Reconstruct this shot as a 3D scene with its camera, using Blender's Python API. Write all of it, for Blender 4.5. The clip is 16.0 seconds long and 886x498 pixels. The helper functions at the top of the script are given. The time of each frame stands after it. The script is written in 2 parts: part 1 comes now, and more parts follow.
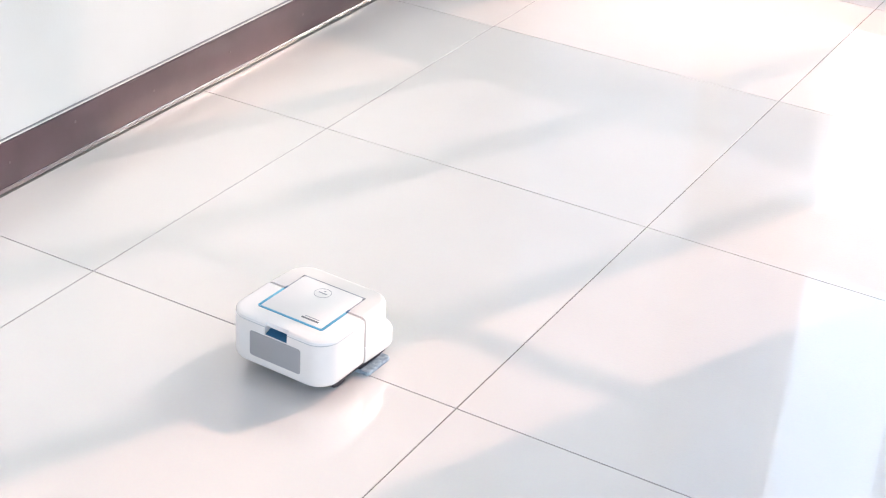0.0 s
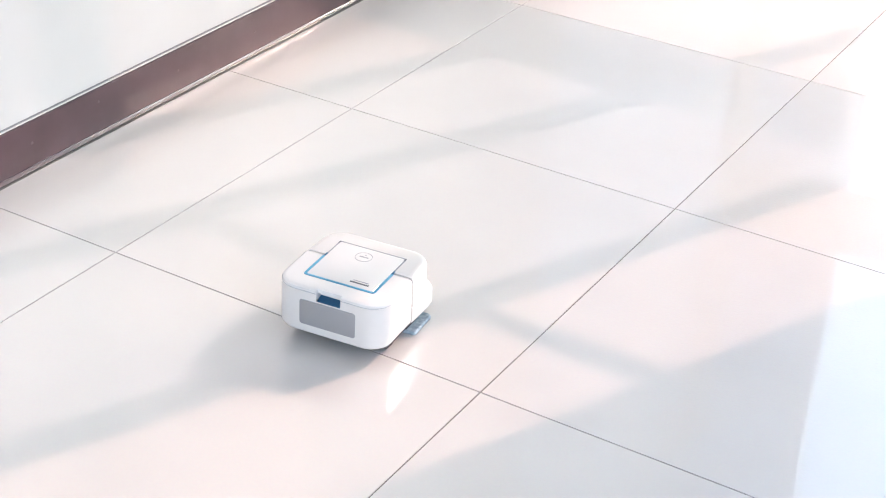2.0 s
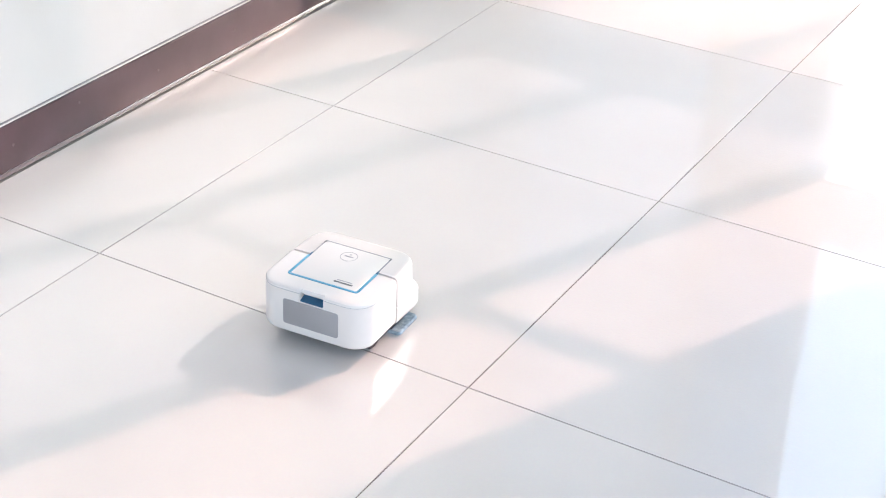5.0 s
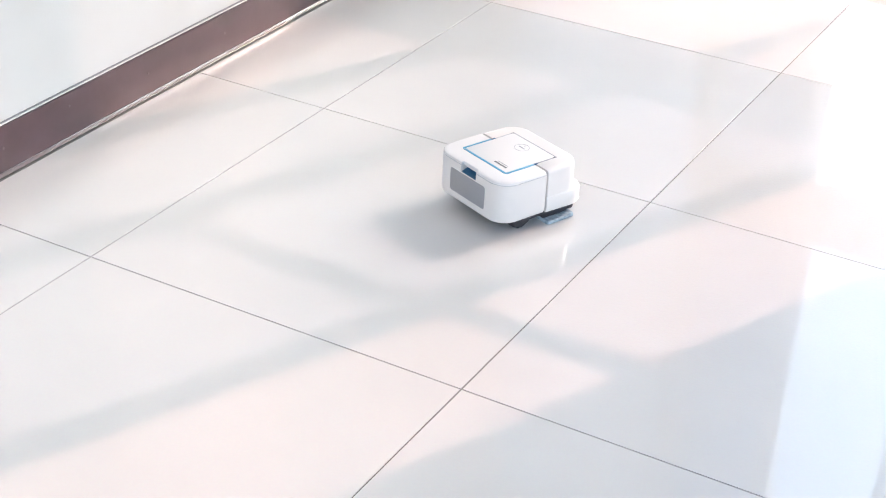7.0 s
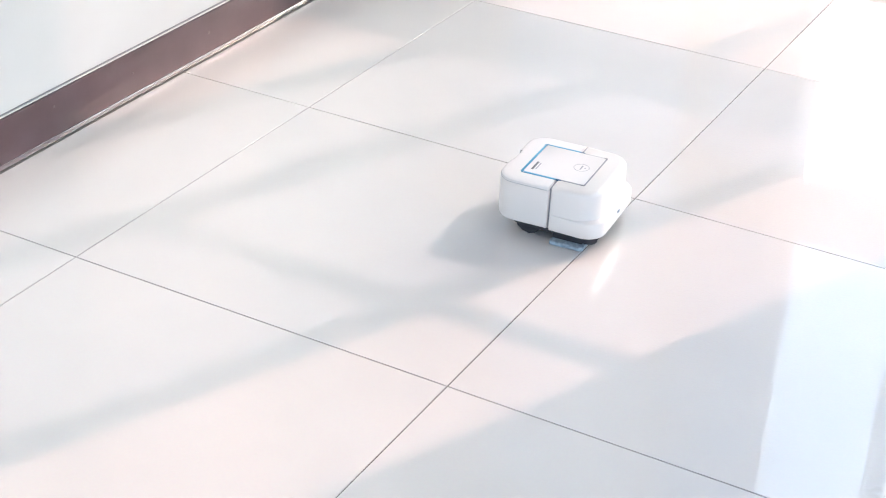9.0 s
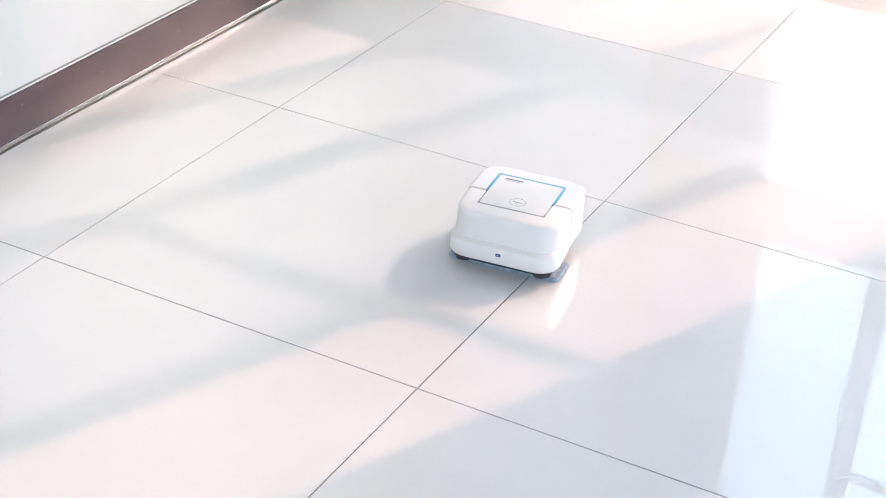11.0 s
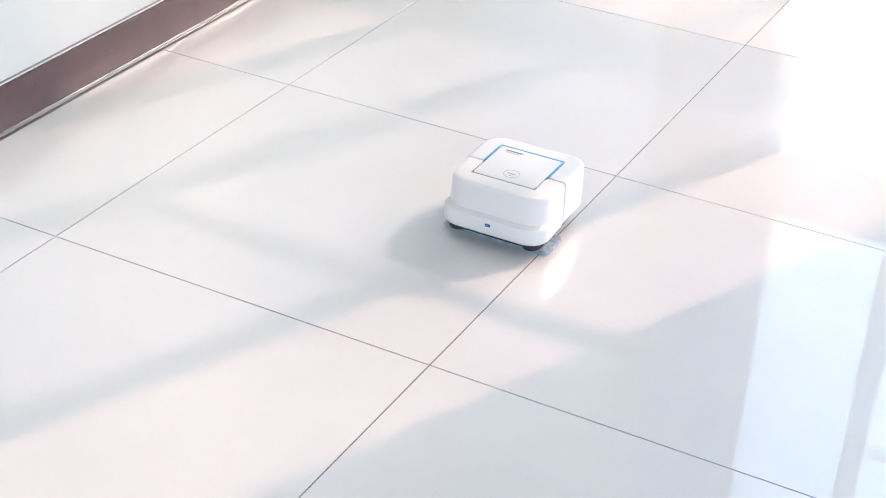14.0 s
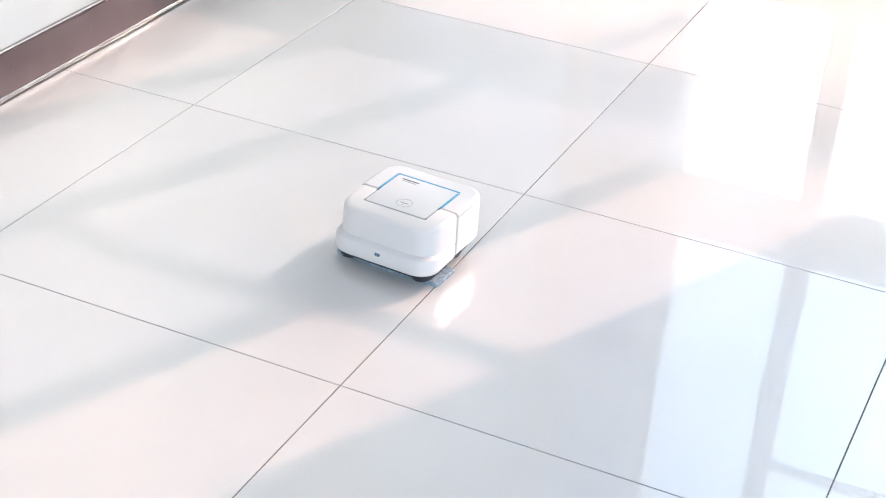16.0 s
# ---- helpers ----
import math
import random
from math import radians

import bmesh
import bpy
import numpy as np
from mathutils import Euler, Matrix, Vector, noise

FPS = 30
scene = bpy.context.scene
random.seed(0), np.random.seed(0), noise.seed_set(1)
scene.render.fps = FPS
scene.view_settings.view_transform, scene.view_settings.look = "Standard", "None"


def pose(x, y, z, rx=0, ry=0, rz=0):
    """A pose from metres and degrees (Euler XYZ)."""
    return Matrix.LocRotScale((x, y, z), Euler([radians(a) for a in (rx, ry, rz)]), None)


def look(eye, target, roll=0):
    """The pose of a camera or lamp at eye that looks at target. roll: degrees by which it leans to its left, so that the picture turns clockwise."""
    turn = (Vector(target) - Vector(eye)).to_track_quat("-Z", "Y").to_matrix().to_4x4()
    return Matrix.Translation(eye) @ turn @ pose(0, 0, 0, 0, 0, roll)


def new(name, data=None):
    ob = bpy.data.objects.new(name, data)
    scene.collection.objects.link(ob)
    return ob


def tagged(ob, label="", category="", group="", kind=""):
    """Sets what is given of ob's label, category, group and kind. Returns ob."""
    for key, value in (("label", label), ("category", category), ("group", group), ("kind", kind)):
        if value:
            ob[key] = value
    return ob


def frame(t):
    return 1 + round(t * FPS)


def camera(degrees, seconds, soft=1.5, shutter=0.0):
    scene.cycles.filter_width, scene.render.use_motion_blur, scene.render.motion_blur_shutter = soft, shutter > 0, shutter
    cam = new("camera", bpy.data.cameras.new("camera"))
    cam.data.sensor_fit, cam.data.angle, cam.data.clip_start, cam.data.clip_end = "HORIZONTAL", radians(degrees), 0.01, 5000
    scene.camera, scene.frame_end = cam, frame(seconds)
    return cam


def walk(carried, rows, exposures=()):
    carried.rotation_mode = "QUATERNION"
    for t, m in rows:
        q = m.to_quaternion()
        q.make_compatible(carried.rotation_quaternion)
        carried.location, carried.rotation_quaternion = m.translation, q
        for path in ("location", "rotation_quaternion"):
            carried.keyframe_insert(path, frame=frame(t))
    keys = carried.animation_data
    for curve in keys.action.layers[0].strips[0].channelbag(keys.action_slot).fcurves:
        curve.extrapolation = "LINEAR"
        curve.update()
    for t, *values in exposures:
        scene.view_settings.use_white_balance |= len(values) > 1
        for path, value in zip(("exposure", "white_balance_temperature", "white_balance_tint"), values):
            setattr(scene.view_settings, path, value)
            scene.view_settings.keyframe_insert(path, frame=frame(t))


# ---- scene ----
cam = camera(30.3, 16.0, soft=1.1)
PATH = [
    (0, (1.396, -1.537, 1.197), (0.566, 0.0, 0.223), 3.7),
    (0.5, (1.387, -1.518, 1.19), (0.554, 0.015, 0.212), 4.2),
    (1, (1.388, -1.513, 1.185), (0.546, 0.011, 0.2), 3.9),
    (1.5, (1.389, -1.511, 1.184), (0.539, 0.004, 0.194), 3.4),
    (2, (1.392, -1.511, 1.186), (0.536, -0.003, 0.189), 3.2),
    (2.5, (1.39, -1.512, 1.184), (0.534, -0.006, 0.185), 3.3),
    (3, (1.385, -1.514, 1.184), (0.54, 0.0, 0.189), 3.7),
    (3.5, (1.384, -1.516, 1.185), (0.549, 0.004, 0.188), 3.4),
    (4, (1.386, -1.512, 1.183), (0.555, 0.008, 0.183), 2.9),
    (4.2, (1.384, -1.515, 1.184), (0.552, 0.004, 0.182), 2.8),
    (6.3, (1.383, -1.514, 1.182), (0.555, 0.012, 0.19), 2.6),
    (6.5, (1.385, -1.516, 1.179), (0.558, 0.011, 0.188), 2.5),
    (7, (1.38, -1.516, 1.179), (0.558, 0.012, 0.185), 2.7),
    (7.5, (1.384, -1.517, 1.179), (0.564, 0.015, 0.189), 3.0),
    (8, (1.386, -1.517, 1.184), (0.572, 0.018, 0.193), 2.9),
    (8.5, (1.384, -1.515, 1.182), (0.572, 0.02, 0.188), 2.6),
    (9, (1.386, -1.517, 1.179), (0.576, 0.018, 0.184), 2.5),
    (9.5, (1.377, -1.503, 1.174), (0.591, 0.048, 0.188), 3.2),
    (9.7, (1.373, -1.52, 1.194), (0.606, 0.037, 0.201), 3.8),
    (11.8, (1.38, -1.517, 1.179), (0.607, 0.036, 0.183), 3.4),
    (12, (1.379, -1.516, 1.18), (0.606, 0.035, 0.183), 3.5),
    (12.5, (1.377, -1.517, 1.183), (0.605, 0.034, 0.184), 3.3),
    (13, (1.379, -1.517, 1.179), (0.609, 0.034, 0.178), 3.0),
    (13.5, (1.383, -1.514, 1.185), (0.607, 0.025, 0.17), 2.6),
    (14, (1.379, -1.514, 1.182), (0.601, 0.02, 0.161), 2.8),
    (14.5, (1.375, -1.515, 1.179), (0.611, 0.027, 0.159), 3.1),
    (15, (1.368, -1.507, 1.163), (0.641, 0.052, 0.143), 2.8),
    (15.5, (1.374, -1.531, 1.196), (0.708, 0.056, 0.177), 3.8),
    (16, (1.369, -1.513, 1.175), (0.69, 0.085, 0.183), 4.2),
]
walk(cam, [(t, look(eye, target, roll)) for t, eye, target, roll in PATH], exposures=((0, 2.54, 7090, 4), (16, 2.49, 6880, 2)))

# ---- light ----
SUN_AZ, SUN_EL = math.atan2(0.44, 1.0), radians(33.9)
SUN_DIR = Vector((math.sin(SUN_AZ) * math.cos(SUN_EL), math.cos(SUN_AZ) * math.cos(SUN_EL), math.sin(SUN_EL)))

world = bpy.data.worlds.new("world")
scene.world = world
world.use_nodes = True
wn, wl = world.node_tree.nodes, world.node_tree.links
sky = wn.new("ShaderNodeTexSky")
sky.sky_type = "NISHITA"
sky.sun_disc = False
sky.sun_elevation, sky.sun_rotation = SUN_EL, SUN_AZ
sky.air_density, sky.dust_density, sky.ozone_density = 0.55, 1.4, 0.2
haze = wn.new("ShaderNodeHueSaturation")
haze.inputs["Saturation"].default_value = 0.82
wl.new(sky.outputs["Color"], haze.inputs["Color"])
wl.new(haze.outputs["Color"], wn["Background"].inputs["Color"])
wn["Background"].inputs["Strength"].default_value = 0.145

sun = new("sun", bpy.data.lights.new("sun", "SUN"))
sun.data.energy, sun.data.angle, sun.data.color = 0.375, radians(0.53), (1.0, 0.585, 0.53)
sun.matrix_world = look(SUN_DIR * 20, (0, 0, 0))


# ---- materials ----
def material(name, color, rough=0.5, metal=0.0, ior=1.5):
    m = bpy.data.materials.new(name)
    m.use_nodes = True
    b = m.node_tree.nodes["Principled BSDF"]
    b.inputs["Base Color"].default_value = (*color, 1)
    b.inputs["Roughness"].default_value = rough
    b.inputs["Metallic"].default_value = metal
    b.inputs["IOR"].default_value = ior
    return m


def node(m, kind, **values):
    n = m.node_tree.nodes.new(kind)
    for key, value in values.items():
        n.inputs[key.replace("_", " ")].default_value = value
    return n


def link(m, a, out, b, into):
    m.node_tree.links.new(a.outputs[out], b.inputs[into])


def place(m):
    return m.node_tree.nodes.new("ShaderNodeNewGeometry")


def mottled(m, a, b, scale, detail=4.0, lo=0.35, hi=0.65):
    """Two shades of the base colour by a noise of that scale."""
    bsdf = m.node_tree.nodes["Principled BSDF"]
    co = m.node_tree.nodes.new("ShaderNodeTexCoord")
    n = node(m, "ShaderNodeTexNoise", Scale=scale, Detail=detail)
    link(m, co, "Object", n, "Vector")
    ramp = m.node_tree.nodes.new("ShaderNodeValToRGB")
    ramp.color_ramp.elements[0].position, ramp.color_ramp.elements[1].position = lo, hi
    ramp.color_ramp.elements[0].color, ramp.color_ramp.elements[1].color = (*a, 1), (*b, 1)
    link(m, n, "Fac", ramp, "Fac")
    link(m, ramp, "Color", bsdf, "Base Color")
    return n


def bumped(m, scale, strength, distance=0.001, detail=3.0):
    bsdf = m.node_tree.nodes["Principled BSDF"]
    co = m.node_tree.nodes.new("ShaderNodeTexCoord")
    n = node(m, "ShaderNodeTexNoise", Scale=scale, Detail=detail)
    link(m, co, "Object", n, "Vector")
    b = node(m, "ShaderNodeBump", Strength=strength, Distance=distance)
    link(m, n, "Fac", b, "Height")
    link(m, b, "Normal", bsdf, "Normal")
    return b


def tile_material():
    """Polished cream porcelain; a mopped wet film with fine droplets towards the window's middle."""
    m = material("polished_porcelain", (0.66, 0.645, 0.63), 0.5, ior=1.45)
    bsdf = m.node_tree.nodes["Principled BSDF"]
    geo = place(m)
    cloud = node(m, "ShaderNodeTexNoise", Scale=2.3, Detail=5.0)
    link(m, geo, "Position", cloud, "Vector")
    speck = node(m, "ShaderNodeTexNoise", Scale=240.0, Detail=2.0)
    link(m, geo, "Position", speck, "Vector")
    ramp = m.node_tree.nodes.new("ShaderNodeValToRGB")
    ramp.color_ramp.elements[0].position, ramp.color_ramp.elements[1].position = 0.3, 0.7
    ramp.color_ramp.elements[0].color, ramp.color_ramp.elements[1].color = (0.660, 0.636, 0.612, 1), (0.720, 0.694, 0.668, 1)
    link(m, cloud, "Fac", ramp, "Fac")
    fine = m.node_tree.nodes.new("ShaderNodeMix")
    fine.data_type, fine.blend_type = "RGBA", "MULTIPLY"
    fine.inputs["Factor"].default_value = 0.06
    link(m, ramp, "Color", fine, "A")
    link(m, speck, "Color", fine, "B")
    info = m.node_tree.nodes.new("ShaderNodeObjectInfo")
    tone = node(m, "ShaderNodeHueSaturation", Saturation=1.0)
    value = node(m, "ShaderNodeMapRange", From_Min=0.0, From_Max=1.0, To_Min=0.98, To_Max=1.02)
    link(m, info, "Random", value, "Value")
    link(m, value, "Result", tone, "Value")
    m.node_tree.links.new([o for o in fine.outputs if o.type == "RGBA"][0], tone.inputs["Color"])
    link(m, tone, "Color", bsdf, "Base Color")
    # wet film: x beyond a ragged line, away from the far part of the floor
    split = m.node_tree.nodes.new("ShaderNodeSeparateXYZ")
    link(m, geo, "Position", split, "Vector")
    along = node(m, "ShaderNodeMapRange", From_Min=0.52, From_Max=0.74, To_Min=0.0, To_Max=1.0)
    link(m, split, "X", along, "Value")
    near = node(m, "ShaderNodeMapRange", From_Min=1.15, From_Max=0.8, To_Min=0.0, To_Max=1.0)
    link(m, split, "Y", near, "Value")
    wet = m.node_tree.nodes.new("ShaderNodeMath")
    wet.operation = "MULTIPLY"
    link(m, along, "Result", wet, 0)
    link(m, near, "Result", wet, 1)
    rough = node(m, "ShaderNodeMapRange", From_Min=0.0, From_Max=1.0, To_Min=0.20, To_Max=0.012)
    film_x = node(m, "ShaderNodeMapRange", From_Min=0.38, From_Max=0.56, To_Min=0.0, To_Max=1.0)
    link(m, split, "X", film_x, "Value")
    link(m, film_x, "Result", rough, "Value")
    bsdf.inputs["Specular IOR Level"].default_value = 0.15
    bsdf.inputs["Coat Weight"].default_value = 1.0
    bsdf.inputs["Coat IOR"].default_value = 2.1
    link(m, rough, "Result", bsdf, "Coat Roughness")
    drops = node(m, "ShaderNodeTexNoise", Scale=190.0, Detail=1.5, Roughness=0.5)
    link(m, geo, "Position", drops, "Vector")
    gate = node(m, "ShaderNodeMapRange", From_Min=0.50, From_Max=0.70, To_Min=0.0, To_Max=1.0)
    link(m, drops, "Fac", gate, "Value")
    amount = node(m, "ShaderNodeMapRange", From_Min=0.0, From_Max=1.0, To_Min=0.03, To_Max=1.0)
    link(m, wet, "Value", amount, "Value")
    bump = node(m, "ShaderNodeBump", Distance=0.00013)
    link(m, amount, "Result", bump, "Strength")
    link(m, gate, "Result", bump, "Height")
    link(m, bump, "Normal", bsdf, "Coat Normal")
    return m


TILE = tile_material()
GROUT = material("grey_grout", (0.15, 0.14, 0.13), 0.9)
bumped(GROUT, 400, 0.5)
# west wall: white lowered to offset strong light from the east opening
PAINT = material("dimmed_white_paint", (0.82, 0.81, 0.80), 0.55)
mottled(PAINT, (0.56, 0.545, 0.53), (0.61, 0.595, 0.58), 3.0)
bumped(PAINT, 180, 0.15, 0.0008)
# unseen walls: white warmed so the light they bounce is warmer
ROOM = material("warm_bounce_paint", (0.82, 0.81, 0.79), 0.6)
mottled(ROOM, (0.83, 0.76, 0.69), (0.87, 0.80, 0.73), 3.0)
bumped(ROOM, 180, 0.15, 0.0008)
# north wall: blue put into the paint to cool the far floor's reflection
COOL = material("reflection_blue_paint", (0.66, 0.73, 0.85), 0.6)
mottled(COOL, (0.66, 0.80, 0.95), (0.70, 0.84, 0.98), 3.0)
bumped(COOL, 180, 0.15, 0.0008)
CEILING = material("ceiling_paint", (0.83, 0.80, 0.76), 0.7)
bumped(CEILING, 120, 0.15)
WOOD = material("brown_lacquered_board", (0.10, 0.05, 0.045), 0.42)
mottled(WOOD, (0.066, 0.034, 0.040), (0.094, 0.050, 0.058), 9.0, 6.0)
WOOD.node_tree.nodes["Principled BSDF"].inputs["Specular IOR Level"].default_value = 0.35
bumped(WOOD, 60, 0.08, 0.0005)
CAULK = material("white_sealant", (0.72, 0.70, 0.69), 0.25)
bumped(CAULK, 90, 0.2, 0.0006)
TOE = material("brown_varnished_moulding", (0.13, 0.085, 0.085), 0.22, ior=1.6)
TOE.node_tree.nodes["Principled BSDF"].inputs["Coat Weight"].default_value = 1.0
TOE.node_tree.nodes["Principled BSDF"].inputs["Coat Roughness"].default_value = 0.12
TOE.node_tree.nodes["Principled BSDF"].inputs["Coat IOR"].default_value = 1.9
bumped(TOE, 90, 0.15, 0.0005)
FRAME = material("grey_painted_frame", (0.34, 0.34, 0.36), 0.5)
bumped(FRAME, 150, 0.1)
PALEFRAME = material("grey_brown_painted_rail", (0.22, 0.19, 0.18), 0.6)
bumped(PALEFRAME, 150, 0.1)
GLASS = material("window_glass", (1, 1, 1), 0.0, ior=1.45)
GLASS.node_tree.nodes["Principled BSDF"].inputs["Transmission Weight"].default_value = 1.0


def tinted_glass(name, tint):
    """Thin tinted glazing that dims and colours the daylight passing through it."""
    m = bpy.data.materials.new(name)
    m.use_nodes = True
    n = m.node_tree.nodes
    n.remove(n["Principled BSDF"])
    clear = n.new("ShaderNodeBsdfTransparent")
    clear.inputs["Color"].default_value = (*tint, 1)
    gloss = node(m, "ShaderNodeBsdfGlossy", Roughness=0.02)
    mix = n.new("ShaderNodeMixShader")
    mix.inputs[0].default_value = 0.025
    m.node_tree.links.new(clear.outputs[0], mix.inputs[1])
    m.node_tree.links.new(gloss.outputs[0], mix.inputs[2])
    m.node_tree.links.new(mix.outputs[0], n["Material Output"].inputs["Surface"])
    return m


# two faces to a pane, so each tint counts twice
TINTED = tinted_glass("blue_tinted_glass", (0.77, 0.88, 0.97))
FAINT = tinted_glass("faintly_tinted_glass", (0.93, 0.98, 1.0))
JAMB = material("grey_jamb", (0.20, 0.24, 0.30), 1.0)
JAMB.node_tree.nodes["Principled BSDF"].inputs["Specular IOR Level"].default_value = 0.0
bumped(JAMB, 150, 0.1)
# tinted blue for the cool tone it gives the floor's reflection
STUCCO = material("outdoor_stucco", (0.40, 0.41, 0.44), 0.9)
mottled(STUCCO, (0.25, 0.31, 0.40), (0.30, 0.36, 0.46), 4.0)
bumped(STUCCO, 60, 0.6, 0.003)
EARTH = material("outdoor_paving", (0.30, 0.29, 0.28), 0.9)
mottled(EARTH, (0.33, 0.30, 0.265), (0.42, 0.38, 0.34), 0.7, 6.0)
bumped(EARTH, 15, 0.5, 0.01)
WHITE = material("white_plastic", (0.735, 0.695, 0.665), 0.3)
bumped(WHITE, 900, 0.03, 0.0002)
GLOSSWHITE = material("glossy_white_plastic", (0.77, 0.74, 0.72), 0.12)
bumped(GLOSSWHITE, 500, 0.02, 0.0002)
GREY = material("grey_plastic_panel", (0.33, 0.32, 0.325), 0.4)
bumped(GREY, 1200, 0.05, 0.0002)
BLUE = material("blue_plastic", (0.08, 0.34, 0.50), 0.3)
NAVY = material("dark_blue_plastic", (0.02, 0.10, 0.20), 0.3)
BLACK = material("black_rubber", (0.022, 0.022, 0.028), 0.5)
bumped(BLACK, 700, 0.2, 0.0003)
GAP = material("dark_grey_matte", (0.20, 0.20, 0.21), 0.6)
RIM = material("gap_shade_grey", (0.30, 0.30, 0.32), 0.5)
RIMLINE = material("grey_shadow_gap", (0.42, 0.42, 0.43), 0.5)
PAD = material("damp_blue_mop_cloth", (0.30, 0.50, 0.66), 0.9)
mottled(PAD, (0.21, 0.27, 0.32), (0.37, 0.46, 0.53), 140.0, 3.0)
bumped(PAD, 600, 0.9, 0.001)
PRINT = material("dark_grey_print", (0.13, 0.13, 0.14), 0.5)
PALEPRINT = material("pale_grey_print", (0.28, 0.28, 0.30), 0.5)
NAIL = material("dull_nail_head", (0.12, 0.075, 0.075), 0.4)


# ---- mesh helpers ----
def finish(name, bm, mat, smooth_angle=32.0):
    bmesh.ops.recalc_face_normals(bm, faces=bm.faces[:])
    for f in bm.faces:
        f.smooth = True
    for e in bm.edges:
        if len(e.link_faces) == 2 and e.calc_face_angle(0.0) > radians(smooth_angle):
            e.smooth = False
    me = bpy.data.meshes.new(name)
    bm.to_mesh(me)
    bm.free()
    me.materials.append(mat)
    return me


def part(name, bm, mat, parent=None, label=""):
    ob = new(name, finish(name, bm, mat))
    if parent:
        ob.parent = parent
    if label:
        tagged(ob, label)
    return ob


def add_box(bm, x0, x1, y0, y1, z0, z1, bevel=0.0):
    m = Matrix.Translation(((x0 + x1) / 2, (y0 + y1) / 2, (z0 + z1) / 2)) @ Matrix.Diagonal((x1 - x0, y1 - y0, z1 - z0, 1))
    made = bmesh.ops.create_cube(bm, size=1, matrix=m)
    if bevel:
        edges = {e for v in made["verts"] for e in v.link_edges}
        bmesh.ops.bevel(bm, geom=list(edges), offset=bevel, segments=2, profile=0.5, affect="EDGES")
    return bm


def box(x0, x1, y0, y1, z0, z1, bevel=0.0):
    return add_box(bmesh.new(), x0, x1, y0, y1, z0, z1, bevel)


def rounded(u0, u1, v0, v1, r_front, r_back, n=8):
    """A rounded rectangle, counter-clockwise; r_back at v1, r_front at v0."""
    pts = []
    for cu, cv, r, a0 in ((u1, v1, r_back, 0), (u0, v1, r_back, 90), (u0, v0, r_front, 180), (u1, v0, r_front, 270)):
        su, sv = (-1 if cu == u1 else 1), (-1 if cv == v1 else 1)
        for i in range(n + 1):
            a = radians(a0 + 90 * i / n)
            pts.append((cu + su * r + r * math.cos(a), cv + sv * r + r * math.sin(a)))
    return pts


def loft(rings):
    """A closed solid through rings of equal count: lists of (x, y, z)."""
    bm = bmesh.new()
    rows = [[bm.verts.new(p) for p in ring] for ring in rings]
    for low, high in zip(rows, rows[1:]):
        for i in range(len(low)):
            j = (i + 1) % len(low)
            bm.faces.new((low[i], low[j], high[j], high[i]))
    bm.faces.new(rows[0][::-1])
    bm.faces.new(rows[-1])
    bmesh.ops.remove_doubles(bm, verts=bm.verts[:], dist=1e-6)
    return bm


def at_height(pts, z):
    return [(x, y, z) for x, y in pts]


def disc(r, z0, z1, n=32, bevel=0.0):
    ring = [(math.cos(2 * math.pi * i / n), math.sin(2 * math.pi * i / n)) for i in range(n)]
    rings = [[(x * r, y * r, z0) for x, y in ring], [(x * r, y * r, z1 - bevel) for x, y in ring]]
    if bevel:
        rings.append([(x * (r - bevel), y * (r - bevel), z1) for x, y in ring])
    return loft(rings)


def frame_ring(u0, u1, v0, v1, r, width, z0, z1, n=6):
    """A flat rounded frame of that width, inside the given outline."""
    outer = rounded(u0, u1, v0, v1, r, r, n)
    inner = rounded(u0 + width, u1 - width, v0 + width, v1 - width, max(r - width, 0.0004), max(r - width, 0.0004), n)
    bm = bmesh.new()
    rows = [[bm.verts.new((x, y, z)) for x, y in pts] for pts, z in ((outer, z0), (outer, z1), (inner, z1), (inner, z0))]
    for a, b in zip(rows, rows[1:] + rows[:1]):
        for i in range(len(a)):
            j = (i + 1) % len(a)
            bm.faces.new((a[i], a[j], b[j], b[i]))
    return bm


# ---- the room ----
X_WEST, X_EAST, Y_SOUTH, Y_NORTH, HEIGHT = -0.272, 2.6, -2.3, 1.95, 2.7
WIN_L, WIN_R, WIN_B, WIN_T = 0.19, 1.645, 0.09, 2.3


def structure(name, bm, mat, label):
    return tagged(part(name, bm, mat), label, "structure", kind="structure")


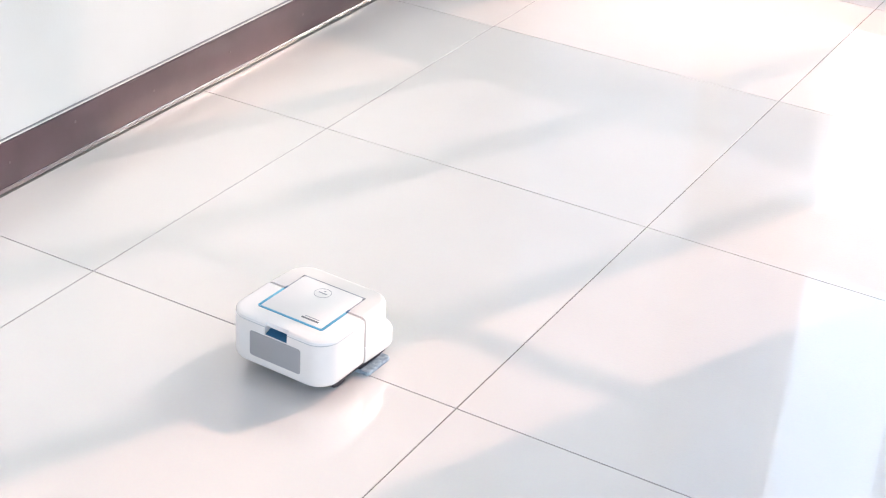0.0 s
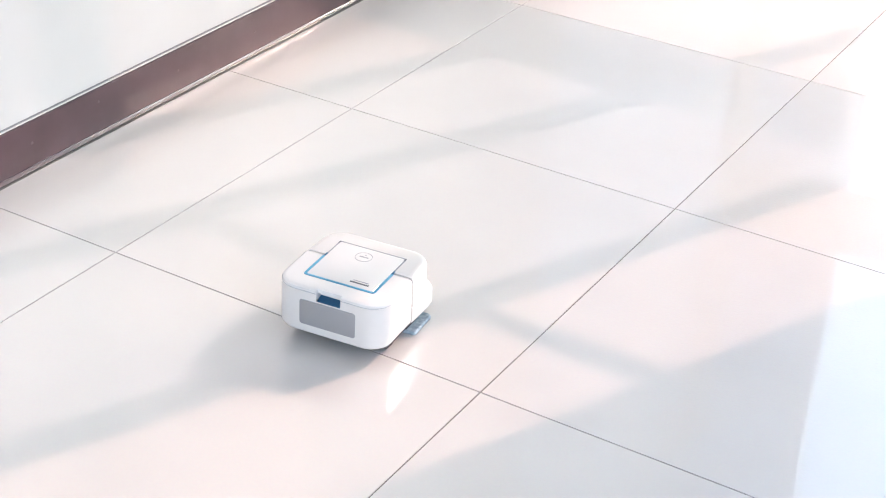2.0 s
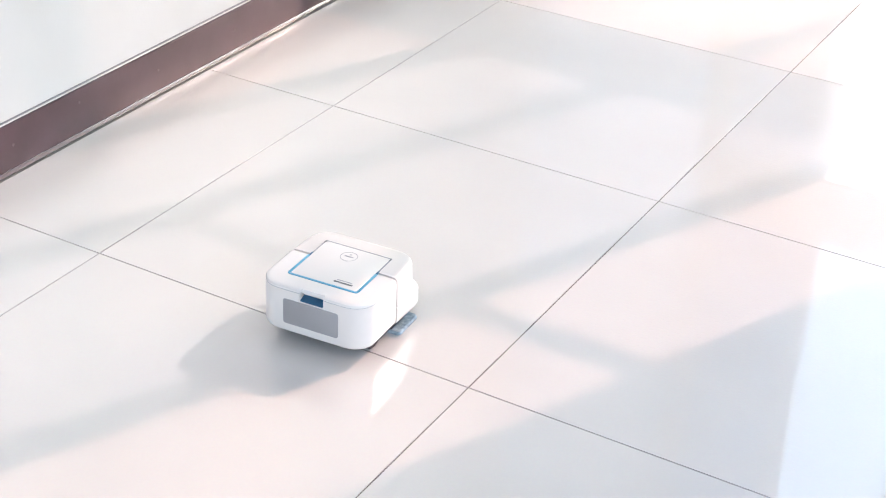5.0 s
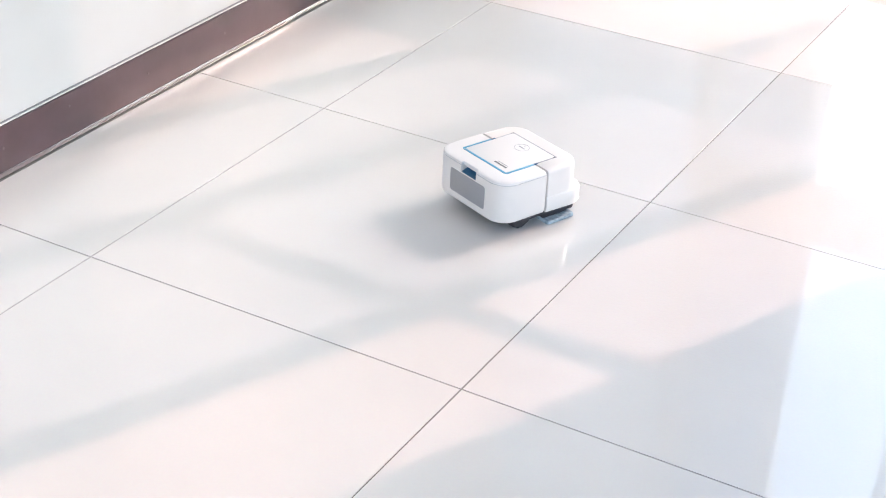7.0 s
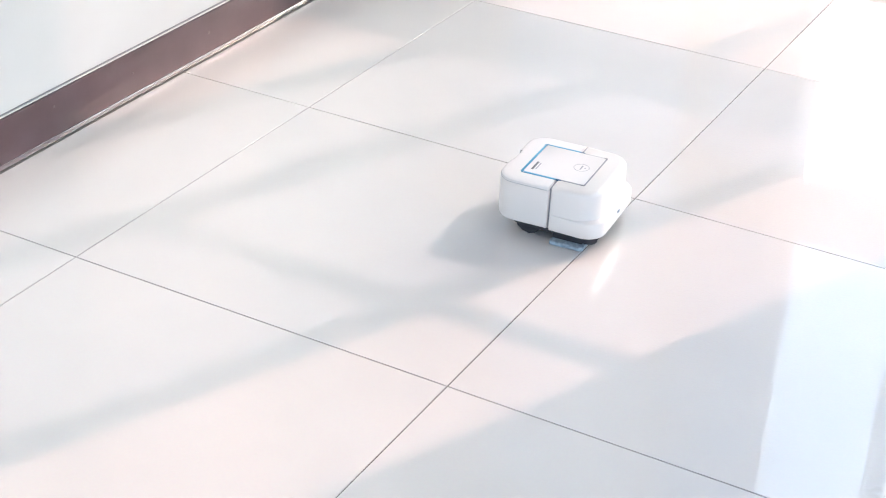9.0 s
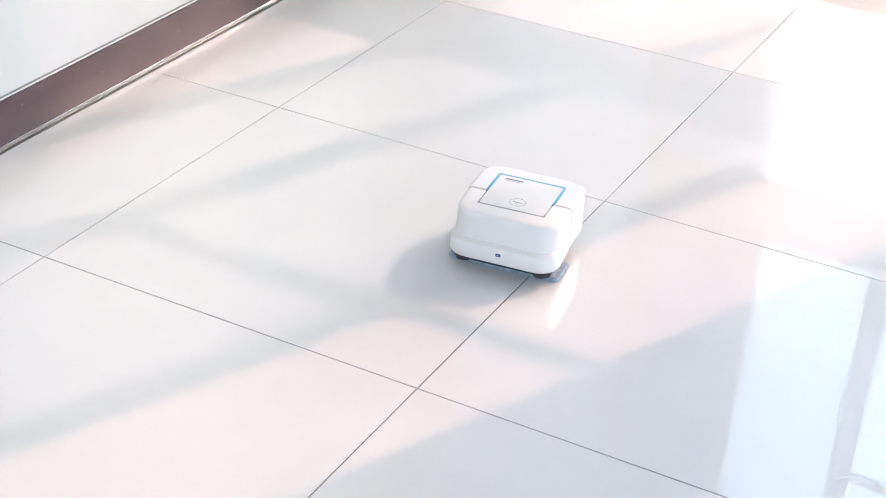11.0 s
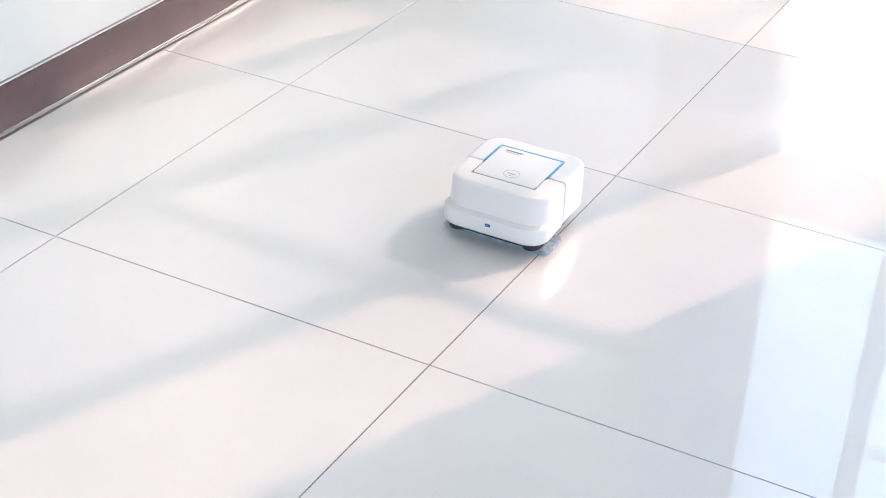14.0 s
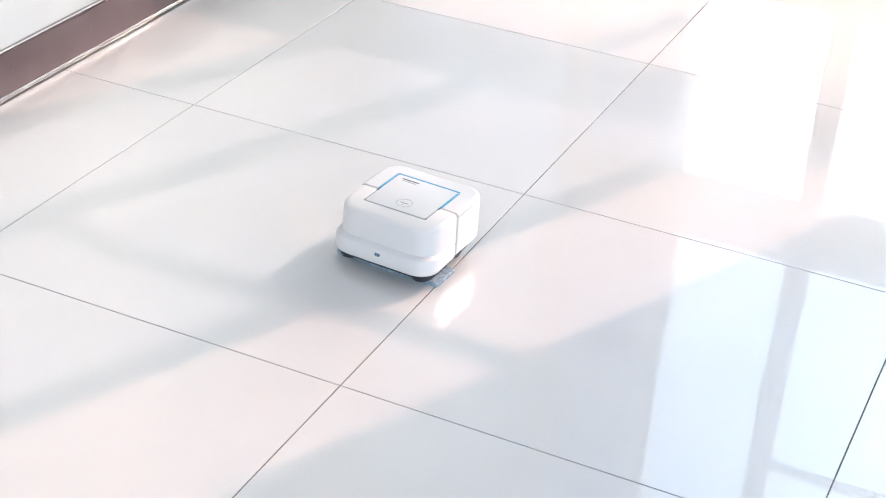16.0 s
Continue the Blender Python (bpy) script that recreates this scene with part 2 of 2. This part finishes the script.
def build_room():
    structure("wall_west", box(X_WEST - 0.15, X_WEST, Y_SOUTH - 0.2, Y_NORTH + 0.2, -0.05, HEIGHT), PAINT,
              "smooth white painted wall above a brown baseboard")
    # unseen east side: wide opening added to let in fill skylight
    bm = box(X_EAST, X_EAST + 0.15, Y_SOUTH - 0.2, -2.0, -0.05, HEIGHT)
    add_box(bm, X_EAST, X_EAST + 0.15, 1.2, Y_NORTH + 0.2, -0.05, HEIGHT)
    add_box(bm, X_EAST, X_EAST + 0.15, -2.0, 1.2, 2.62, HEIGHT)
    structure("wall_east", bm, ROOM, "unseen painted wall with a wide opening added for fill skylight")
    # unseen south side: another added opening, more fill from behind the camera
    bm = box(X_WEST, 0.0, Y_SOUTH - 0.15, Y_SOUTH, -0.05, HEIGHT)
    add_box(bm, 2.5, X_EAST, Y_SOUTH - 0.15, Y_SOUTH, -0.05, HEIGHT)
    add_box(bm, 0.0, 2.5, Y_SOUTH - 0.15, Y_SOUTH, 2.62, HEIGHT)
    structure("wall_south", bm, ROOM, "unseen painted wall with a wide opening added for fill skylight")
    bm = box(X_WEST, WIN_L, Y_NORTH, Y_NORTH + 0.15, -0.05, HEIGHT)
    add_box(bm, WIN_R, X_EAST, Y_NORTH, Y_NORTH + 0.15, -0.05, HEIGHT)
    add_box(bm, WIN_L, WIN_R, Y_NORTH, Y_NORTH + 0.15, WIN_T, HEIGHT)
    add_box(bm, WIN_L, WIN_R, Y_NORTH, Y_NORTH + 0.15, -0.05, WIN_B - 0.02)
    structure("wall_north", bm, COOL, "wall tinted blue to cool the floor's reflection, with a tall glazed opening")
    structure("ceiling", box(X_WEST - 0.15, X_EAST + 0.15, Y_SOUTH - 0.15, Y_NORTH + 0.15, HEIGHT, HEIGHT + 0.12), CEILING, "plain white ceiling")


def build_baseboard():
    base = structure("baseboard", box(X_WEST, X_WEST + 0.010, Y_SOUTH, Y_NORTH, 0.0117, 0.084, 0.001), WOOD,
                     "dark brown lacquered baseboard along the white wall")
    bm = box(X_WEST, X_WEST + 0.0055, Y_SOUTH, Y_NORTH, 0.0845, 0.0862, 0.0006)
    part("top_bead", bm, CAULK, base, "thin white sealant bead on the top edge")
    # quarter-round toe strip
    prof = [(0.0, 0.0012)] + [(0.0088 + 0.0022 * math.sin(radians(a)), 0.0064 - 0.0052 * math.cos(radians(a))) for a in range(10, 156, 5)] + [(0.0, 0.0115)]
    rings = [[(X_WEST + x, y, z) for x, z in prof] for y in (Y_SOUTH, Y_NORTH)]
    part("toe_strip", loft(rings), TOE, base, "glossy rounded brown moulding along the floor")
    # solid grout-coloured strip draws the shade of the gap at the floor
    part("floor_gap_shade", box(X_WEST + 0.0090, X_WEST + 0.0122, Y_SOUTH, Y_NORTH, 0.0002, 0.0013), GROUT, base, "thin dark strip for the shade in the floor gap")
    # solid dark strip draws the shade between bead and wall
    part("top_gap_shade", box(X_WEST, X_WEST + 0.0030, Y_SOUTH, Y_NORTH, 0.0863, 0.0876), GAP, base, "thin dark strip for the shade above the bead")
    head = finish("nail", disc(0.0021, 0.0, 0.0009, 10), NAIL)
    for y, z in ((0.115, 0.050), (0.266, 0.063), (0.463, 0.048), (0.678, 0.048), (-0.10, 0.046), (0.91, 0.050)):
        ob = new("nail", head)
        ob.parent = base
        ob.matrix_basis = pose(X_WEST + 0.0099, y, z, 0, 90, 0)


def build_window():
    win = tagged(new("window_1"), "tall grey-framed window with glass panes and a wide rail", "window", kind="structure")
    y0, y1 = Y_NORTH + 0.0, Y_NORTH + 0.05
    b = 0.003

    def piece(name, x0, x1, z0, z1, ya=y0, yb=y1, mat=FRAME):
        return part(name, box(x0, x1, ya, yb, z0, z1, b), mat, win)

    piece("window_sill", WIN_L, WIN_R, WIN_B - 0.02, WIN_B + 0.02, y0 - 0.01, y1 + 0.05)
    piece("jamb", WIN_L, WIN_L + 0.02, WIN_B + 0.021, WIN_T, y0, Y_NORTH + 0.16, JAMB)
    piece("jamb", WIN_R - 0.02, WIN_R, WIN_B + 0.021, WIN_T, y0, Y_NORTH + 0.16, JAMB)
    piece("head", WIN_L + 0.021, WIN_R - 0.021, WIN_T - 0.03, WIN_T)
    stiles = ((0.496, 0.050), (0.8175, 0.056), (1.2690, 0.044))
    for x, w in stiles:
        piece("stile", x - w / 2, x + w / 2, WIN_B + 0.021 if x > 0.6 else 0.744, WIN_T - 0.031)
    xs = [WIN_L + 0.02] + [x + s * w / 2 for x, w in stiles for s in (-1, 1)] + [WIN_R - 0.02]
    for a, c in zip(xs[::2], xs[1::2]):
        if a > 0.8:
            z = 1.315 if a > 1.2 else 1.329
            piece("muntin", a + 0.001, c - 0.001, z, z + 0.028, y0 + 0.012, y0 + 0.030, CEILING)
        glazing = FAINT if a < 0.4 else TINTED if a < 1.2 else GLASS
        pane = part("pane", box(a - 0.004, c + 0.004, y0 + 0.020, y0 + 0.024, 0.743, WIN_T - 0.03), glazing, win,
                    "pale blue tinted pane" if glazing is TINTED else "")
        pane.visible_shadow = glazing is not GLASS
    # below the rail the two western lights are one wide pane
    xs = xs[:1] + xs[3:]
    for a, c in zip(xs[::2], xs[1::2]):
        piece("rail", a + 0.001, c - 0.001, 0.621, 0.743, y0, y0 + 0.10, mat=PALEFRAME)
        pane = part("pane", box(a - 0.004, c + 0.004, y0 + 0.020, y0 + 0.024, WIN_B + 0.02, 0.621), GLASS, win)
        pane.visible_shadow = False
    part("latch", box(0.786, 0.808, y0 - 0.02, y0 - 0.0005, 1.08, 1.17, 0.004), FRAME, win)


def build_outside():
    structure("ground", box(-800, 800, -800, 800, -0.6, -0.10), EARTH, "plain paved ground outside the window")
    # added unseen: hides bright sky from the floor's reflection of the west pane
    structure("reflection_wall_outside", box(-9.0, -0.33, 5.0, 5.3, -0.1, 7.0), STUCCO, "unseen blue-grey stucco wall added to darken the window's reflection")
    # added unseen: cuts high skylight that would brighten the far floor
    structure("sky_blocker_outside", box(-0.8, 3.4, Y_NORTH + 0.15, 2.85, 2.75, 2.9), STUCCO, "unseen slab added over the window to block high skylight")


def build_floor():
    floor = structure("floor", box(X_WEST, X_EAST, Y_SOUTH, Y_NORTH, -0.06, -0.0012), GROUT, "large polished cream tiles with thin dark joints")
    size, joint = 0.6, 0.0020
    shared = {}

    def tile(x0, x1, y0, y1):
        key = (round(x1 - x0, 4), round(y1 - y0, 4))
        if key not in shared:
            w, d, e = key[0] / 2, key[1] / 2, 0.00015
            rings = [[(sx * (w - i), sy * (d - i), z) for sx, sy in ((1, 1), (-1, 1), (-1, -1), (1, -1))]
                     for z, i in ((-0.008, 0), (-e, 0), (0, e))]
            shared[key] = finish("tile", loft(rings), TILE, 20)
        ob = new("tile", shared[key])
        ob.parent = floor
        ob.location = ((x0 + x1) / 2, (y0 + y1) / 2, 0)

    xs = [X_WEST] + [size * i for i in range(0, 5)] + [X_EAST]
    ys = [Y_SOUTH] + [size * i for i in range(-3, 4)] + [Y_NORTH]
    for x0, x1 in zip(xs, xs[1:]):
        for y0, y1 in zip(ys, ys[1:]):
            tile(x0 + joint / 2, x1 - joint / 2, y0 + joint / 2, y1 - joint / 2)


build_room()
build_baseboard()
build_window()
build_outside()
build_floor()


# ---- the mopping robot ----
# its own space: +y to the tank's handle, -y ahead, base centre at the floor
def notched(pts, u0, u1, v1, depth):
    """The outline with a notch of that depth in its edge at v1 (none at depth 0)."""
    out = []
    for i, p in enumerate(pts):
        out.append(p)
        q = pts[(i + 1) % len(pts)]
        if abs(p[1] - v1) < 1e-5 and abs(q[1] - v1) < 1e-5 and p[0] > u1 and q[0] < u0:
            out += [(u1, v1), (u1 - 0.0003, v1 - depth), (u0 + 0.0003, v1 - depth), (u0, v1)]
    return out


wheels = []


def build_robot():
    bot = tagged(new("robot_mop"), "small square white robot mop with blue-edged lid on tiles", "robot")
    # tank half: straight sides, rounded rear corners, a notch for the handle
    u, v0, v1 = 0.0795, 0.0068, 0.0925
    nu0, nu1 = -0.0185, 0.0165

    def ring(z, inset=0.0, depth=0.0):
        pts = rounded(-u + inset, u - inset, v0 + min(inset, 0.0012), v1 - inset, 0.0015, 0.030 - inset * 0.6, 9)
        return at_height(notched(pts, nu0, nu1, v1 - inset, depth), z)

    tank = part("tank_body", loft([ring(0.0215, 0.005), ring(0.0228, 0.0022), ring(0.026, 0.0004), ring(0.030), ring(0.0735),
                                   ring(0.0736, 0, 0.012), ring(0.0843, 0, 0.012), ring(0.0848, 0.0006, 0.0114)]), WHITE, bot)
    part("tank_cover", loft([ring(0.0846, 0.0012, 0.0040), ring(0.0853, 0.0004, 0.0048), ring(0.0868, 0.0004, 0.0048), ring(0.0886, 0.0012, 0.0040),
                             ring(0.0898, 0.003, 0.0022), ring(0.0904, 0.006, 0.0002)]), GLOSSWHITE, bot)
    # grey band draws the shade of the gap under the cover
    part("rim_line", loft([ring(0.0842, 0.0002, 0.0118), ring(0.0850, 0.0002, 0.0118)]), RIMLINE, tank)
    bm = loft([[(nu1 - 0.001, v1 - 0.0118, z0), (nu0 + 0.001, v1 - 0.0118, z0), (nu0 + 0.001, v1 - 0.0008, z1), (nu1 - 0.001, v1 - 0.0008, z1)]
               for z0, z1 in ((0.0737, 0.0737), (0.0785, 0.0750))])
    part("release_button", bm, NAVY, tank, "dark blue button in a notch")
    # grey window on the rear face
    pw, pz0, pz1 = 0.0405, 0.0352, 0.0722
    pts = rounded(-pw, pw, pz0, pz1, 0.004, 0.004, 5)
    bm = loft([[(x, v1 - 0.0006, z) for x, z in pts], [(x, v1 + 0.0003, z) for x, z in pts],
               [(x * 0.99, v1 + 0.0006, (z - 0.0537) * 0.98 + 0.0537) for x, z in pts]])
    part("grey_panel", bm, GREY, tank, "flat grey panel on the rear face")

    # front half: a wide skirt and a narrower upper body
    def front(z, hu, va, r, vb=0.0036, widen=0.05):
        pts = rounded(-hu, hu, va, vb, r, 0.0015, 10)
        return [(x * (1 + widen * (y - va) / (vb - va)), y, z) for x, y in pts]

    levels = ((0.0195, 0.0775, -0.071, 0.030), (0.0215, 0.0815, -0.0745, 0.031), (0.0245, 0.083, -0.076, 0.031), (0.0425, 0.0828, -0.0758, 0.031),
              (0.0455, 0.0815, -0.0745, 0.030), (0.0475, 0.0785, -0.0715, 0.029), (0.0488, 0.0762, -0.0685, 0.028))
    skirt = part("skirt", loft([front(*row, widen=-0.04) for row in levels]), WHITE, bot)
    part("front_body", loft([front(0.0470, 0.0762, -0.0675, 0.028), front(0.0500, 0.0757, -0.0665, 0.028), front(0.0760, 0.0752, -0.0655, 0.028),
                             front(0.0838, 0.0750, -0.0652, 0.028), front(0.0866, 0.0744, -0.0645, 0.0278), front(0.0886, 0.0731, -0.0631, 0.0272),
                             front(0.0898, 0.0710, -0.0608, 0.026), front(0.0904, 0.0672, -0.0565, 0.023)]), WHITE, bot)
    # grey filler carries the shade of the gap between the halves
    part("seam", loft([at_height(rounded(-0.0745, 0.0745, 0.0020, 0.0080, 0.0008, 0.0008, 2), z) for z in (0.022, 0.0872)]), RIM, bot)
    pts = rounded(-0.0050, 0.0030, 0.0345, 0.0392, 0.0016, 0.0016, 4)
    bm = loft([[(x, y, z) for x, z in pts] for y in (-0.0745, -0.0765)])
    eye = part("sensor_window", bm, NAVY, skirt, "small dark sensor window")
    pts = rounded(-0.0028, 0.0004, 0.0360, 0.0376, 0.0006, 0.0006, 3)
    part("sensor_lens", loft([[(x, y, z) for x, z in pts] for y in (-0.0760, -0.0768)]), PALEPRINT, eye)

    # lid plate with its coloured edge
    lid = part("lid", loft([at_height(rounded(-0.0482, 0.0482, -0.0342, 0.0602, 0.0030, 0.0030, 5), 0.0890),
                            at_height(rounded(-0.0482, 0.0482, -0.0342, 0.0602, 0.0030, 0.0030, 5), 0.0909),
                            at_height(rounded(-0.0478, 0.0478, -0.0338, 0.0598, 0.0028, 0.0028, 5), 0.0912)]), GLOSSWHITE, bot)
    # flat grey frame, its colour stands for the groove's shade
    part("groove", frame_ring(-0.0502, 0.0502, -0.0366, 0.0040, 0.0034, 0.0024, 0.0890, 0.09065), RIM, lid)
    # blue edge: three sides, on the tank half alone
    bm = box(-0.0522, -0.0483, 0.0085, 0.0585, 0.0895, 0.0911, 0.0003)
    add_box(bm, 0.0483, 0.0522, 0.0085, 0.0585, 0.0895, 0.0911, 0.0003)
    n = 6
    for s in (1, -1):
        arc = [radians(90 * i / n) for i in range(n + 1)]
        outer = [(s * (0.0472 + 0.0050 * math.cos(a)), 0.0590 + 0.0050 * math.sin(a)) for a in arc]
        inner = [(s * (0.0472 + 0.0011 * math.cos(a)), 0.0590 + 0.0011 * math.sin(a)) for a in arc]
        rows = [[bm.verts.new((x, y, z)) for x, y in pts] for pts, z in ((outer, 0.0895), (outer, 0.0911), (inner, 0.0911), (inner, 0.0895))]
        for a, b in zip(rows, rows[1:] + rows[:1]):
            for i in range(n):
                bm.faces.new((a[i], a[i + 1], b[i + 1], b[i]))
    add_box(bm, -0.0472, 0.0472, 0.0603, 0.0640, 0.0895, 0.0911, 0.0003)
    part("lid_edge", bm, BLUE, lid, "light blue edge round the lid")
    for s in (1, -1):
        part("hinge_gap", box(s * 0.0497 - 0.0013, s * 0.0497 + 0.0013, 0.0005, 0.0080, 0.0890, 0.09125, 0.0003), NAVY, lid, "small dark gap beside the lid")
        part("lid_corner", box(s * 0.0490 - 0.0011, s * 0.0490 + 0.0011, -0.0362, -0.0300, 0.0890, 0.0911, 0.0003), GAP, lid)
    ring_pts = 40
    bm = bmesh.new()
    rows = [[bm.verts.new((0.0020 + r * math.cos(2 * math.pi * i / ring_pts), -0.0120 + r * math.sin(2 * math.pi * i / ring_pts), z)) for i in range(ring_pts)]
            for r, z in ((0.0118, 0.0911), (0.0118, 0.09135), (0.0112, 0.09135), (0.0112, 0.0911))]
    for a, b in zip(rows, rows[1:] + rows[:1]):
        for i in range(ring_pts):
            j = (i + 1) % ring_pts
            bm.faces.new((a[i], a[j], b[j], b[i]))
    part("button_ring", bm, PALEPRINT, lid, "thin grey ring round the start button")
    part("button_mark", box(-0.0045, 0.0085, -0.0131, -0.0109, 0.0911, 0.0913), PALEPRINT, lid)
    part("button_mark", box(0.0008, 0.0032, -0.0185, -0.0165, 0.0911, 0.0913), PALEPRINT, lid)
    part("print_bar", box(-0.0375, -0.0105, 0.0492, 0.0526, 0.0911, 0.0913), PRINT, lid, "dark grey printed bar")
    part("print_bar", box(-0.0350, -0.0130, 0.0452, 0.0468, 0.0911, 0.0913), PALEPRINT, lid, "pale grey printed bar")

    # underside, wheels, cloth
    part("chassis", loft([at_height(rounded(-0.0765 + i, 0.0765 - i, -0.0700 + i, 0.072 - i, 0.028, 0.026, 8), z) for z, i in ((0.0140, 0.007), (0.0165, 0.002), (0.0225, 0.0))]), BLACK, bot)
    tyre = loft([[(x, r * math.cos(2 * math.pi * i / 48), r * math.sin(2 * math.pi * i / 48)) for i in range(48) for r in [(0.021 - 0.0007 * (i % 4 > 1)) * k]]
                 for x, k in ((-0.0075, 0.9), (-0.0055, 1.0), (0.0055, 1.0), (0.0075, 0.9))])
    mesh = finish("wheel", tyre, BLACK)
    for s in (1, -1):
        w = new("wheel", mesh)
        w.parent = bot
        w.location = (s * 0.059, 0.040, 0.021)
        wheels.append((s, w))
        part("hub", loft([[(x, 0.009 * math.cos(a), 0.009 * math.sin(a)) for a in [2 * math.pi * i / 16 for i in range(16)]]
                                for x in (-0.0082, 0.0082)]), GAP, w)
    pad = part("mop_pad", loft([at_height(rounded(-0.0830 - i, 0.0835 + i, -0.0515, 0.0000, 0.005, 0.003, 4), z)
                                for z, i in ((0.0004, -0.002), (0.0020, 0.0006), (0.0046, 0.0006), (0.0062, -0.001))]), PAD, bot, "damp light blue mop cloth")
    part("pad_plate", box(-0.0700, 0.0700, -0.047, 0.000, 0.0060, 0.0146, 0.001), BLACK, pad)
    # added black strip: stands for the line of shadow under the front
    part("front_shade_strip", box(-0.066, 0.066, -0.0670, -0.0645, 0.0136, 0.0158, 0.0008), BLACK, bot)
    for s in (1, -1):
        part("bumper_foot", loft([[(s * 0.058 + 0.013 * math.cos(a), -0.0525 + 0.013 * math.sin(a), z) for a in [2 * math.pi * i / 18 for i in range(18)]]
                                  for z in (0.0090, 0.0200)]), BLACK, bot)
    return bot


robot = build_robot()


# ---- what moves ----
ROBOT = [
    (0, 0.3864, -0.0002, 177.5),
    (0.5, 0.3636, 0.1085, 192.9),
    (1, 0.3310, 0.1940, 203.1),
    (1.5, 0.3530, 0.1450, 195.8),
    (2, 0.3813, 0.0528, 186.2),
    (2.5, 0.3976, 0.1138, 170.6),
    (3, 0.4367, 0.2334, 158.8),
    (3.5, 0.4360, 0.2313, 160.3),
    (4, 0.4081, 0.1502, 168.8),
    (4.2, 0.4002, 0.1125, 172.4),
    (4.6, 0.388, 0.058, 178.0),
    (5.0, 0.384, 0.047, 184.0),
    (5.5, 0.376, 0.125, 192.5),
    (6.0, 0.3755, 0.232, 195.0),
    (6.3, 0.3791, 0.3029, 189.7),
    (6.5, 0.3850, 0.3513, 179.0),
    (7, 0.4252, 0.4772, 157.2),
    (7.5, 0.4508, 0.4938, 127.5),
    (8, 0.4580, 0.4739, 94.3),
    (8.5, 0.4716, 0.4733, 94.1),
    (9, 0.5438, 0.4796, 94.1),
    (9.5, 0.5667, 0.4798, 88.0),
    (9.7, 0.5658, 0.4675, 70.8),
    (10.0, 0.561, 0.453, 44.0),
    (10.3, 0.555, 0.438, 22.0),
    (10.6, 0.552, 0.425, 9.0),
    (11.0, 0.554, 0.375, 7.0),
    (11.4, 0.560, 0.300, 12.0),
    (11.8, 0.5678, 0.2368, 17.6),
    (12, 0.5744, 0.2189, 19.7),
    (12.5, 0.5653, 0.2448, 16.8),
    (13, 0.5375, 0.3405, 6.9),
    (13.5, 0.5305, 0.3733, 0.1),
    (14, 0.5294, 0.3732, 0.3),
    (14.5, 0.5297, 0.3737, 0.0),
    (15, 0.5317, 0.3716, -0.6),
    (15.5, 0.5298, 0.3762, -0.2),
    (16, 0.5246, 0.3336, -4.1),
]


def rolled(side, step=0.1):
    """Rows of a wheel's roll, in the robot's space, from the way that its foot goes over the floor."""
    ts, xs, ys, angles = (np.array(c) for c in zip(*ROBOT))
    rows, turn, last = [], 0.0, None
    for i in range(int(round(16.0 / step)) + 1):
        t = i * step
        x, y, a = np.interp(t, ts, xs), np.interp(t, ts, ys), radians(np.interp(t, ts, angles))
        foot = np.array([x + math.cos(a) * side * 0.059 - math.sin(a) * 0.040, y + math.sin(a) * side * 0.059 + math.cos(a) * 0.040])
        if last is not None:
            turn -= math.degrees(float((foot - last) @ (-math.sin(a), math.cos(a))) / 0.021)
        last = foot
        rows.append((t, pose(side * 0.059, 0.040, 0.021, turn, 0, 0)))
    return rows


def motions():
    for side, wheel in wheels:
        walk(wheel, rolled(side))
    walk(robot, [(t, pose(x, y, 0, 0, 0, a)) for t, x, y, a in ROBOT])


motions()
